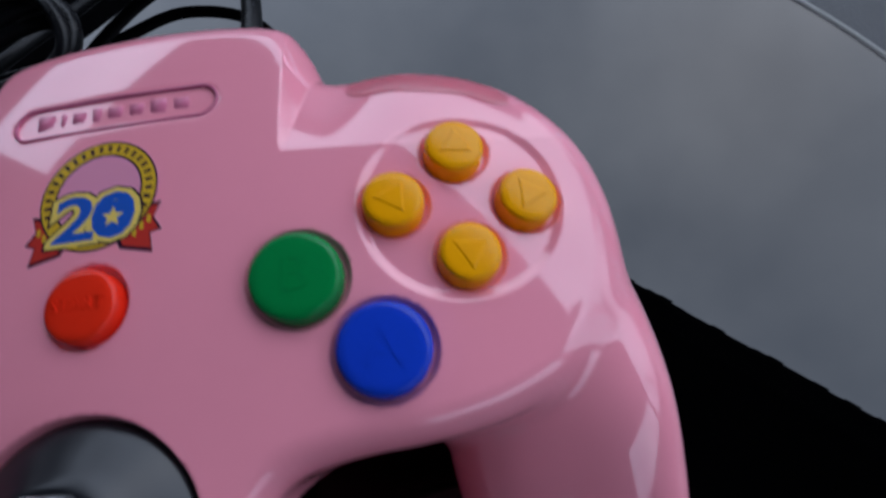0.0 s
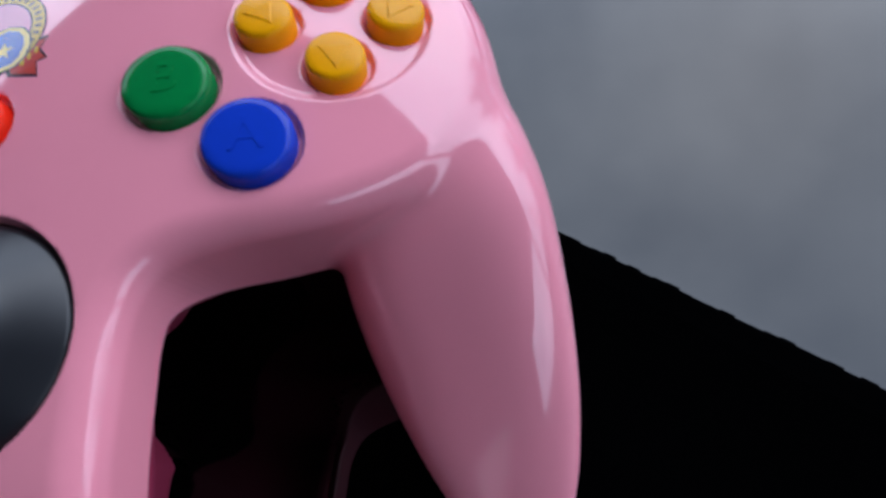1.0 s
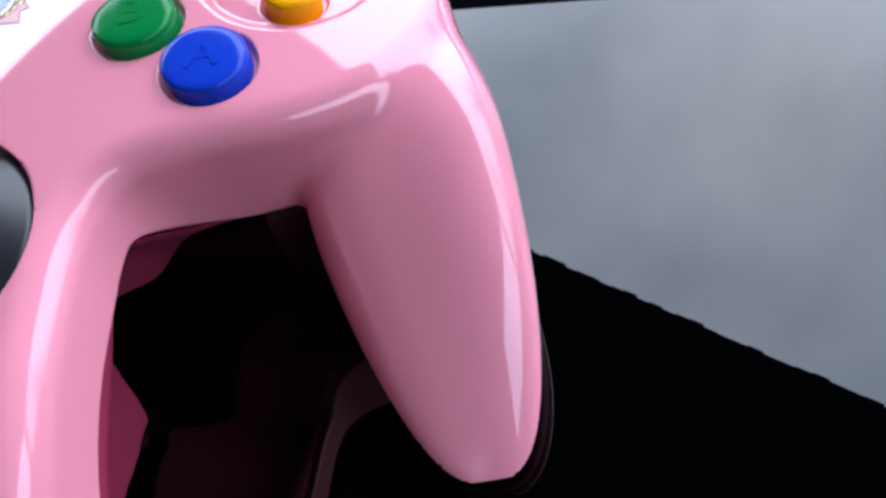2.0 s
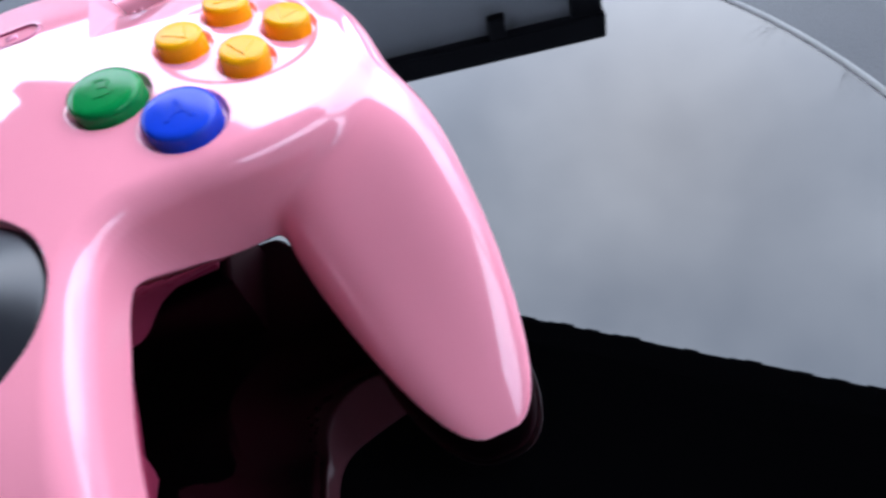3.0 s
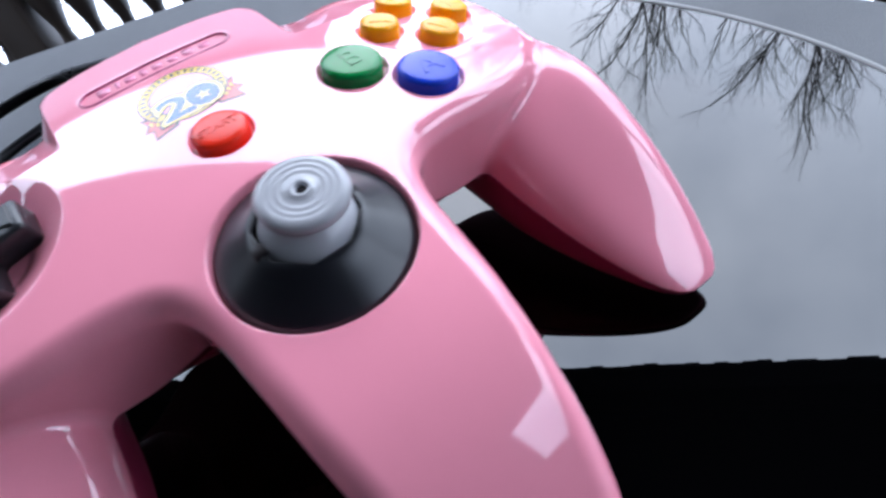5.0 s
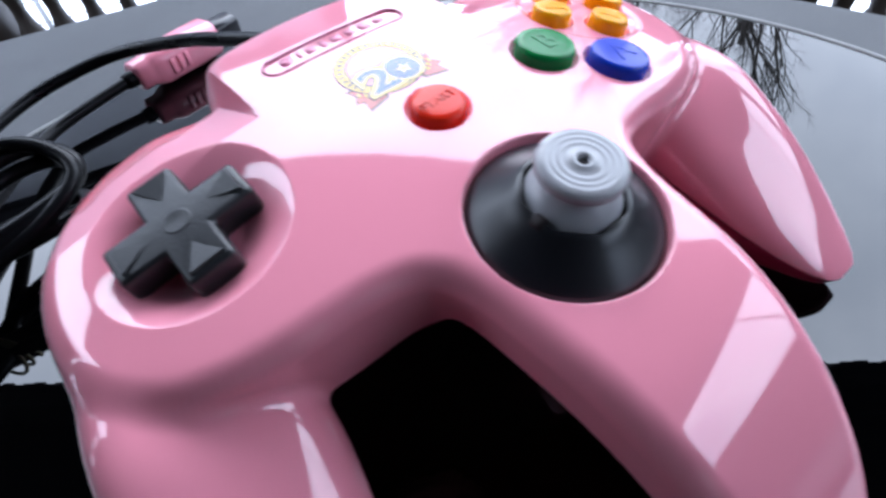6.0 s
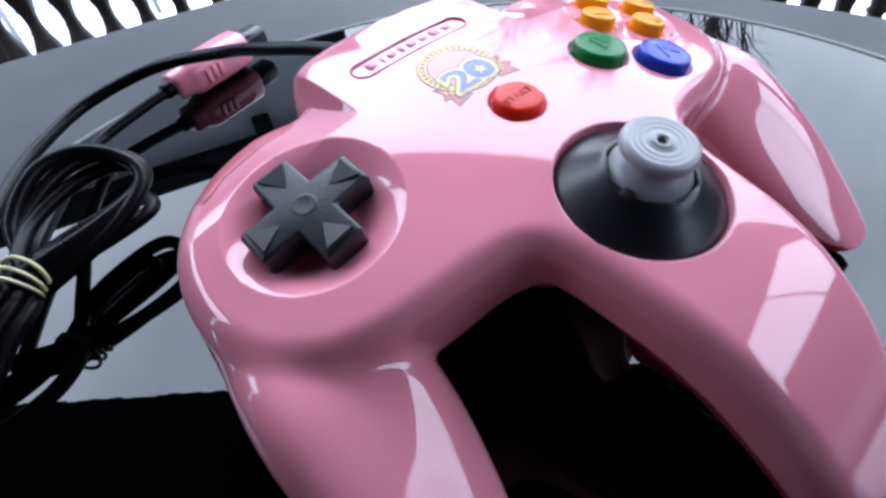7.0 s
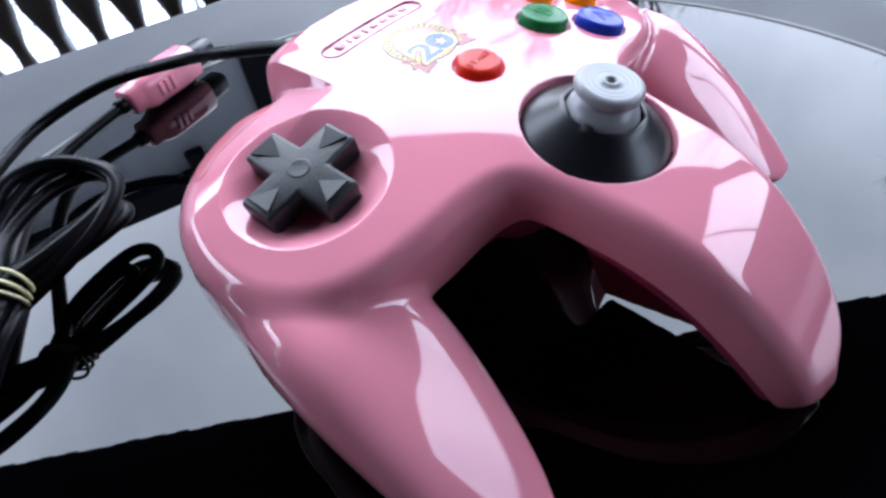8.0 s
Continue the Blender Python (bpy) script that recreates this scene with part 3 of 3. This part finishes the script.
for k, (turn, tip, rise, wide) in enumerate(((37, 4.6, 1.5, 1.85), (32, 4.9, 0.9, 1.6), (25, 4.8, 0.3, 1.3), (17, 4.5, -0.3, 0.9), (12, 3.4, -0.6, 0.5))):
    u = Vector((math.cos(radians(turn)), math.sin(radians(turn)), 0))
    w = Vector((-u.y, u.x, 0))
    v = Vector((0, 0, 1))
    d = Vector((math.cos(radians(0.5 * turn + 184)), math.sin(radians(0.5 * turn + 184)), 0))
    e = Vector((-d.y, d.x, 0))
    sway = random.uniform(-0.2, 0.2)
    o = TIE + w * 0.24 * (k - 2) + v * 0.26 * (k % 3 - 1)
    loop = [o + w * 0.15, o + u * tip * 0.35 + w * wide * 0.9 + v * rise * 0.55, o + u * tip * 0.72 + w * (wide + sway) + v * rise, o + u * tip * 0.95 + w * wide * 0.55 + v * rise * 1.05, o + u * tip - w * wide * 0.15 + v * rise * 0.9,
            o + u * tip * 0.88 - w * wide * 0.75 + v * rise * 0.6, o + u * tip * 0.5 - w * wide * 0.7 + v * rise * 0.3, o - w * 0.15,
            o + d * 1.6 - e * 0.6 - v * 0.3, o + d * 3.4 - e - v * (0.9 + sway), o + d * 4.3 - v, o + d * 3.5 + e - v * 0.9, o + d * 1.6 + e * 0.6 - v * 0.2]
    for p in loop:
        p.z = max(p.z, 0.26)
    part("cable_loop", tube(bmesh.new(), [inverse @ (p * CM) for p in spline(loop, 9, True)], 0.0024, 12, closed=True), mat_cable, controller, "loop of the bundled black cable")

plug = empty("plug")
plug.parent = controller
px, py = Vector((-2.2, 20.3, 0.86)) * CM, Vector((2.95, 21.6, 0.92)) * CM
ax_u = (py - px).normalized()
ax_w = Vector((0, 0, 1)).cross(ax_u).normalized()
ax_v = ax_u.cross(ax_w)
frame_m = Matrix((ax_w, ax_v, ax_u)).transposed().to_4x4()
plug.matrix_local = inverse @ Matrix.Translation(px) @ frame_m
plug["label"] = "pink moulded connector plug with a black tip"


def prism(bm, sections, seg=28, power=3.0):
    """Rounded-square sections (half width, half height, place along z)."""
    rings = []
    for w, h, z in sections:
        row = []
        for k in range(seg):
            t = 2 * math.pi * k / seg
            c, s = math.cos(t), math.sin(t)
            row.append(bm.verts.new((math.copysign(abs(c) ** (2 / power), c) * w, math.copysign(abs(s) ** (2 / power), s) * h, z)))
        rings.append(row)
    for p, q in zip(rings, rings[1:]):
        for k in range(seg):
            j = (k + 1) % seg
            bm.faces.new((p[k], p[j], q[j], q[k]))
    bm.faces.new(list(reversed(rings[0])))
    bm.faces.new(rings[-1])
    return bm


part("plug_body", prism(bmesh.new(), [(0.0050, 0.0048, 0.0), (0.0062, 0.0058, 0.0010), (0.0062, 0.0060, 0.0060), (0.0070, 0.0068, 0.0075), (0.0082, 0.0078, 0.0110), (0.0087, 0.0080, 0.0300), (0.0086, 0.0079, 0.0395), (0.0080, 0.0074, 0.0405)]), pink, plug)
part("plug_tip", prism(bmesh.new(), [(0.0058, 0.0050, 0.0400), (0.0060, 0.0052, 0.0405), (0.0060, 0.0052, 0.0530), (0.0056, 0.0048, 0.0536)]), mat_bowl, plug, "black plastic connector tip")
for k in range(3):
    part("rib", box(bmesh.new(), (0.0007, 0.0062, 0.0022), Matrix.Translation((-0.0086, 0, 0.0145 + 0.0036 * k)), 0.0002, 1), pink, plug)
part("strain_relief", lathe(bmesh.new(), [(0.0, -0.0045), (0.0030, -0.0045), (0.0034, -0.003), (0.0036, 0.001)], 20), mat_cable, plug)

# the paper twist tie round the bundle
bm = bmesh.new()
for k, (dz, lean) in enumerate(((0.0, 0.0), (0.22, 0.18), (-0.2, -0.15))):
    u, w = Vector((0.85, 0.527, 0)), Vector((-0.527, 0.85, 0))
    c = TIE + u * dz
    pts = [(c + (w * math.cos(t) * 0.84 + Vector((0, 0, 1)) * math.sin(t) * 0.64 + u * lean * math.sin(t))) * CM for t in [2 * math.pi * i / 28 for i in range(28)]]
    tube(bm, pts, 0.0006, 6, closed=True)
tie = part("twist_tie", bm, mat_tie)
tagged(tie, "pale paper twist tie wound round the black cable bundle", "twist tie")

# ---------------------------------------------------------------- table
FLOOR = -0.75
EDGES = [(16, 0.300), (81, 0.2135), (135, 0.30), (195, 0.34), (255, 0.36), (315, 0.36)]
corners = []
for (a0, d0), (a1, d1) in zip(EDGES, EDGES[1:] + EDGES[:1]):
    n0, n1 = (math.sin(radians(a0)), math.cos(radians(a0))), (math.sin(radians(a1)), math.cos(radians(a1)))
    det = n0[0] * n1[1] - n0[1] * n1[0]
    corners.append(((d0 * n1[1] - d1 * n0[1]) / det, (n0[0] * d1 - n1[0] * d0) / det))
GLASS, RADIUS = (-0.009, 0.026), 0.194
table = empty("patio_table", pose(GLASS[0], GLASS[1], FLOOR))
tagged(table, "patio table with round black glass in a grey metal rim", "table")


def ring_plate(bm, outer, inner, z0, z1):
    """A plate between an outer and an inner loop of as many points."""
    rows = [[bm.verts.new((x, y, z)) for x, y in loop] for loop, z in ((outer, z0), (outer, z1), (inner, z1), (inner, z0))]
    for p, q in zip(rows, rows[1:] + rows[:1]):
        for k in range(len(p)):
            j = (k + 1) % len(p)
            bm.faces.new((p[k], p[j], q[j], q[k]))
    bmesh.ops.recalc_face_normals(bm, faces=bm.faces)
    return bm


N = 144
outer, inner = [], []
for k in range(N):
    t = 2 * math.pi * k / N
    dx, dy = math.cos(t), math.sin(t)
    far = min((d - (GLASS[0] * math.sin(radians(a)) + GLASS[1] * math.cos(radians(a)))) / max(dx * math.sin(radians(a)) + dy * math.cos(radians(a)), 1e-6)
              for a, d in EDGES if dx * math.sin(radians(a)) + dy * math.cos(radians(a)) > 1e-3)
    outer.append((far * dx, far * dy))
    inner.append((RADIUS * dx, RADIUS * dy))
part("rim", ring_plate(bmesh.new(), outer, inner, -FLOOR - 0.024, -FLOOR + 0.0003), mat_rim, table, "grey powder-coated metal rim", smooth=False)
bm = bmesh.new()
lathe(bm, [(0.0, -FLOOR - 0.006), (RADIUS - 0.0004, -FLOOR - 0.006), (RADIUS - 0.0004, -FLOOR - 0.0002), (RADIUS - 0.0006, -FLOOR), (0.0, -FLOOR)], 144)
part("glass_top", bm, mat_glass, table, "round glossy black glass", smooth=False)
bm = bmesh.new()
lathe(bm, [(RADIUS - 0.0012, -FLOOR + 0.0001), (RADIUS - 0.0006, -FLOOR + 0.0006), (RADIUS + 0.0004, -FLOOR + 0.0007), (RADIUS + 0.0008, -FLOOR + 0.0002)], 144)
part("glass_edge", bm, mat_edge, table, "thin pale polished edge of the glass")
for a in (40, 130, 220, 310):
    m = Matrix.Translation((0.17 * math.sin(radians(a)), 0.17 * math.cos(radians(a)), (-FLOOR - 0.024) / 2)) @ Matrix.Rotation(radians(-a), 4, "Z")
    part("leg", box(bmesh.new(), (0.03, 0.03, -FLOOR - 0.024), m, 0.004), mat_rim, table)

# ---------------------------------------------------------------- deck, railing, yard
RAIL_AZ, RAIL_D = radians(40), 1.2
rail_n = Vector((math.sin(RAIL_AZ), math.cos(RAIL_AZ), 0))
rail_t = Vector((math.cos(RAIL_AZ), -math.sin(RAIL_AZ), 0))
rail_m = Matrix((rail_t, rail_n, Vector((0, 0, 1)))).transposed().to_4x4()
bm = box(bmesh.new(), (400, 400, 0.2), Matrix.Translation((0, 0, FLOOR - 0.75)))
ground = part("ground", bm, mat_snow, smooth=False)
tagged(ground, "snow-covered yard beyond the deck", "ground", kind="structure")
bm = bmesh.new()
for k in range(36):
    y = RAIL_D + 0.08 - 0.07 - k * 0.145
    box(bm, (7.0, 0.14, 0.03), rail_m @ Matrix.Translation((0, y, FLOOR - 0.015)), 0.003, 1)
deck = part("floor", bm, mat_wood, smooth=False)
tagged(deck, "dark wooden deck boards under the table", "deck", kind="structure")

railing = empty("railing", rail_m @ Matrix.Translation((0, RAIL_D, FLOOR)))
tagged(railing, "dark wooden deck railing with turned balusters", "railing")
part("top_rail", box(bmesh.new(), (6.6, 0.09, 0.04), Matrix.Translation((0, 0, 0.92)), 0.006), mat_wood, railing)
part("bottom_rail", box(bmesh.new(), (6.6, 0.06, 0.05), Matrix.Translation((0, 0, 0.06)), 0.006), mat_wood, railing)
bm = bmesh.new()
lathe(bm, [(0.0, 0.085), (0.026, 0.085), (0.026, 0.130), (0.018, 0.140), (0.018, 0.200), (0.024, 0.207), (0.018, 0.216), (0.024, 0.260), (0.031, 0.300), (0.033, 0.335), (0.029, 0.365), (0.018, 0.395),
           (0.0145, 0.418), (0.016, 0.438), (0.025, 0.470), (0.035, 0.508), (0.0375, 0.550), (0.034, 0.600), (0.022, 0.700), (0.015, 0.770), (0.026, 0.800), (0.026, 0.900), (0.0, 0.900)], 20)
turned = bpy.data.meshes.new("baluster")
bm.to_mesh(turned)
bm.free()
turned.materials.append(mat_wood)
turned.shade_smooth()
PITCH = 0.0833
POST = 0.541 + 1.5 * PITCH
for k in range(-40, 26):
    if k not in (0, -21, 21):
        ob = new("baluster", turned)
        ob.parent = railing
        ob.matrix_local = Matrix.Translation((POST + k * PITCH, 0, 0))
for k in (0, -21, 21):
    part("post", box(bmesh.new(), (0.095, 0.095, 1.02), Matrix.Translation((POST + k * PITCH, 0, 0.51)), 0.006), mat_wood, railing)

# wire fence in the yard
fence_az = radians(14)
fence_m = Matrix((Vector((math.cos(fence_az), -math.sin(fence_az), 0)), Vector((math.sin(fence_az), math.cos(fence_az), 0)), Vector((0, 0, 1)))).transposed().to_4x4()
fence = empty("wire_fence", fence_m @ Matrix.Translation((0, 4.6, FLOOR - 0.65)))
tagged(fence, "thin galvanised wire fence standing in the snow", "fence")
for k in range(-7, 8):
    bm = tube(bmesh.new(), [Vector((k * 0.9, 0, 0)), Vector((k * 0.9, 0, 0.45)), Vector((k * 0.9, 0, 0.9))], 0.018, 8)
    part("fence_post", bm, mat_wire, fence)
for k in range(6):
    bm = tube(bmesh.new(), [Vector((-6.5, 0, 0.1 + 0.15 * k)), Vector((0, 0, 0.09 + 0.15 * k)), Vector((6.5, 0, 0.1 + 0.15 * k))], 0.006, 6)
    part("wire", bm, mat_wire, fence)

# ---------------------------------------------------------------- porch roof above and behind
roof_n = Vector((0.674, 0.738, 0)).normalized()
roof_t = Vector((roof_n.y, -roof_n.x, 0))
roof_m = Matrix((roof_t, roof_n, Vector((0, 0, 1)))).transposed().to_4x4()
ROOF_Z, ROOF_D = 0.9, 0.539
bm = bmesh.new()
box(bm, (2.75, 4.2, 0.12), roof_m @ Matrix.Translation((0.175, ROOF_D - 2.14, ROOF_Z + 0.16)))
box(bm, (0.42, 3.4, 0.12), roof_m @ Matrix.Translation((-1.412, -0.3 - 1.7, ROOF_Z + 0.16)))
porch = part("ceiling", bm, mat_roof, smooth=False)
tagged(porch, "dark boarded porch ceiling", "ceiling", kind="structure")
bm = bmesh.new()
random.seed(9)
n = 108
for k in range(n):
    x0, x1 = -1.20 + 2.75 * k / n, -1.20 + 2.75 * (k + 1) / n
    drop = 0.006 * random.random()
    box(bm, (x1 - x0, 0.05 + drop, 0.24), roof_m @ Matrix.Translation(((x0 + x1) / 2, ROOF_D - 0.015 + drop / 2, ROOF_Z + 0.12)))
gutter = part("trim", bm, mat_fascia, smooth=False)
tagged(gutter, "black fascia with a ragged gutter edge", "fascia", kind="structure")
# unseen reflector wall, added to lift the pink on the camera's side
bm = box(bmesh.new(), (9.0, 0.15, 3.0), roof_m @ Matrix.Translation((0, ROOF_D - 4.1, FLOOR + 1.5)))
back_wall = part("wall_back_fill", bm, mat_fill_wall, smooth=False)
tagged(back_wall, "unseen pale wall behind the deck, added to bounce light onto the controller", "wall", kind="structure")

# added out of view: near-black wall that keeps light from the left rear out
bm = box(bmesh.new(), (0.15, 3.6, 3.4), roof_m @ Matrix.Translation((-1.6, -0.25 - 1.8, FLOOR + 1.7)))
side_wall = part("wall_side_unseen", bm, mat_fascia, smooth=False)
tagged(side_wall, "unseen black wall added to close the porch's left side against light", "wall", kind="structure")

bm = box(bmesh.new(), (0.12, 1.3, 2.0), roof_m @ Matrix.Translation((-2.4, 0.35, FLOOR + 1.0)))
low_wall = part("wall_left", bm, mat_fascia, smooth=False)
tagged(low_wall, "dark low screen at the open side of the deck", "wall", kind="structure")

bm = bmesh.new()
slope = [(-4.2, FLOOR), (2.2, FLOOR), (2.2, 0.45), (-1.55, 0.84), (-1.55, 2.12), (-4.2, 2.12)]
sides = [[bm.verts.new(roof_m @ Vector((x, y, z))) for y, z in slope] for x in (2.42, 2.58)]
bm.faces.new(sides[0])
bm.faces.new(list(reversed(sides[1])))
for k in range(6):
    bm.faces.new((sides[0][k], sides[1][k], sides[1][(k + 1) % 6], sides[0][(k + 1) % 6]))
bmesh.ops.recalc_face_normals(bm, faces=bm.faces)
screen_wall = part("wall_right", bm, mat_fascia, smooth=False)
tagged(screen_wall, "dark half-height wall at the open end of the deck", "wall", kind="structure")

bm = box(bmesh.new(), (0.10, 0.10, ROOF_Z - FLOOR + 0.1), roof_m @ Matrix.Translation((1.49, ROOF_D - 0.06, (ROOF_Z + FLOOR + 0.1) / 2)), 0.006)
corner_post = part("porch_post", bm, mat_fascia, smooth=False)
tagged(corner_post, "black square post under the corner of the porch roof", "post")

# far woods round the yard
rnd = random.Random(5)
bm = bmesh.new()
low, high = [], []
for k in range(240):
    t = 2 * math.pi * k / 240
    h = 9.0 + 4.0 * noise.noise((math.cos(t) * 4, math.sin(t) * 4, 0.3)) + rnd.uniform(-1.0, 1.4)
    low.append(bm.verts.new((60 * math.sin(t), 60 * math.cos(t), FLOOR - 0.7)))
    high.append(bm.verts.new((62 * math.sin(t), 62 * math.cos(t), FLOOR - 0.7 + h)))
for k in range(240):
    j = (k + 1) % 240
    bm.faces.new((low[k], low[j], high[j], high[k]))
woods = part("backdrop", bm, mat_bark, smooth=False)
tagged(woods, "far bare winter woods round the yard", "woods", kind="structure")

# ---------------------------------------------------------------- neighbouring house
wing_az = radians(19)
wing_m = Matrix((Vector((math.cos(wing_az), -math.sin(wing_az), 0)), Vector((math.sin(wing_az), math.cos(wing_az), 0)), Vector((0, 0, 1)))).transposed().to_4x4()
WD = 6.5
WH = WD * math.tan(radians(31.5)) - FLOOR + 0.7
house = empty("house", wing_m @ Matrix.Translation((0, WD, FLOOR - 0.7)))
tagged(house, "grey-sided neighbouring house with black roof edge and corner trim", "house")
right_x = WD * math.tan(radians(11.0))
part("wall", box(bmesh.new(), (9.0, 5.0, WH - 0.25), Matrix.Translation((right_x - 4.55, 2.52, (WH - 0.25) / 2))), mat_siding, house, smooth=False)
part("roof", box(bmesh.new(), (9.3, 5.3, 0.30), Matrix.Translation((right_x - 4.62, 2.5, WH - 0.15)), 0.02), mat_fascia, house, smooth=False)
part("corner_trim", box(bmesh.new(), (0.36, 0.10, WH - 0.3), Matrix.Translation((right_x - 0.18, -0.02, (WH - 0.3) / 2)), 0.01), mat_fascia, house, smooth=False)
part("roof_bracket", box(bmesh.new(), (0.22, 0.2, 0.25), Matrix.Translation((right_x - 1.25, -0.05, WH - 0.42)), 0.03), mat_fascia, house, smooth=False)


# ---------------------------------------------------------------- bare trees
def bare_tree(az, dist, height, seed, spread=1.0):
    rnd = random.Random(seed)
    z0 = FLOOR - 0.65
    tree = empty("tree", pose(dist * math.sin(radians(az)), dist * math.cos(radians(az)), z0))
    tagged(tree, "bare winter tree with fine dark branches", "tree", group="trees in the yard")
    trunk, limbs = bmesh.new(), bmesh.new()

    def grow(bm, p, d, length, r, level):
        pts = [p]
        q, v = p.copy(), d.copy()
        steps = 5 if level < 3 else 3
        for _ in range(steps):
            v = (v + Vector((rnd.uniform(-1, 1), rnd.uniform(-1, 1), rnd.uniform(-0.6, 0.9))) * (0.2 if level == 0 else 0.36)).normalized()
            q = q + v * length / steps
            pts.append(q.copy())
        tube(bm, pts, r, 7 if level == 0 else 5 if level < 3 else 3, taper=0.55 if level == 0 else 0.35)
        if level >= 4:
            return
        for i in range((18, 9, 6, 4)[level]):
            f = rnd.uniform(0.32 if level == 0 else 0.2, 1.0)
            base = pts[min(int(f * steps), steps - 1)].lerp(pts[min(int(f * steps) + 1, steps)], f * steps % 1)
            side = Vector((rnd.uniform(-1, 1), rnd.uniform(-1, 1), 0)).normalized() * spread
            nd = (v * 0.95 + side * rnd.uniform(0.35, 0.85) + Vector((0, 0, 0.2))).normalized()
            grow(limbs, base, nd, length * rnd.uniform(0.32, 0.5), r * (1 - 0.6 * f) * 0.55, level + 1)

    grow(trunk, Vector((0, 0, 0)), Vector((0, 0, 1)), height * 0.72, height * 0.012, 0)
    part("trunk", trunk, mat_bark, tree)
    part("crown", limbs, mat_bark, tree)
    return tree


for az, dist, top_el, seed, spread in ((61.0, 15.0, 34.5, 3, 0.7), (67.0, 16.0, 34.5, 11, 0.65), (63.0, 19.0, 25.0, 17, 0.8), (55.0, 18.0, 25.5, 41, 0.8), (49.0, 21.0, 21.0, 47, 0.8), (74.0, 17.0, 21.0, 23, 0.8), (91.0, 15.0, 31.0, 31, 0.8)):
    bare_tree(az, dist, dist * math.tan(radians(top_el)) + 1.4, seed, spread)

# ---------------------------------------------------------------- utility pole and its wire
def heading(az, el, dist):
    return Vector((dist * math.sin(radians(az)), dist * math.cos(radians(az)), dist * math.tan(radians(el))))


foot_z = FLOOR - 0.65
peak = heading(129.0, 37.5, 12.0)
pole = empty("utility_pole", Matrix.Translation((peak.x, peak.y, foot_z)))
tagged(pole, "thin weathered utility pole with one sagging wire", "utility pole")
part("post", tube(bmesh.new(), [Vector((0, 0, 0)), Vector((0.02, 0, (peak.z - foot_z) * 0.5)), Vector((0, 0, peak.z - foot_z))], 0.075, 10, taper=0.7), mat_bark, pole)
ends = [peak - Vector((0, 0, 0.1)), heading(120.5, 35.6, 12.4), heading(112.0, 32.4, 13.5), heading(104.0, 29.5, 16.0)]
part("wire", tube(bmesh.new(), [q - Vector((peak.x, peak.y, foot_z)) for q in spline(ends, 8)], 0.03, 6), mat_fascia, pole)
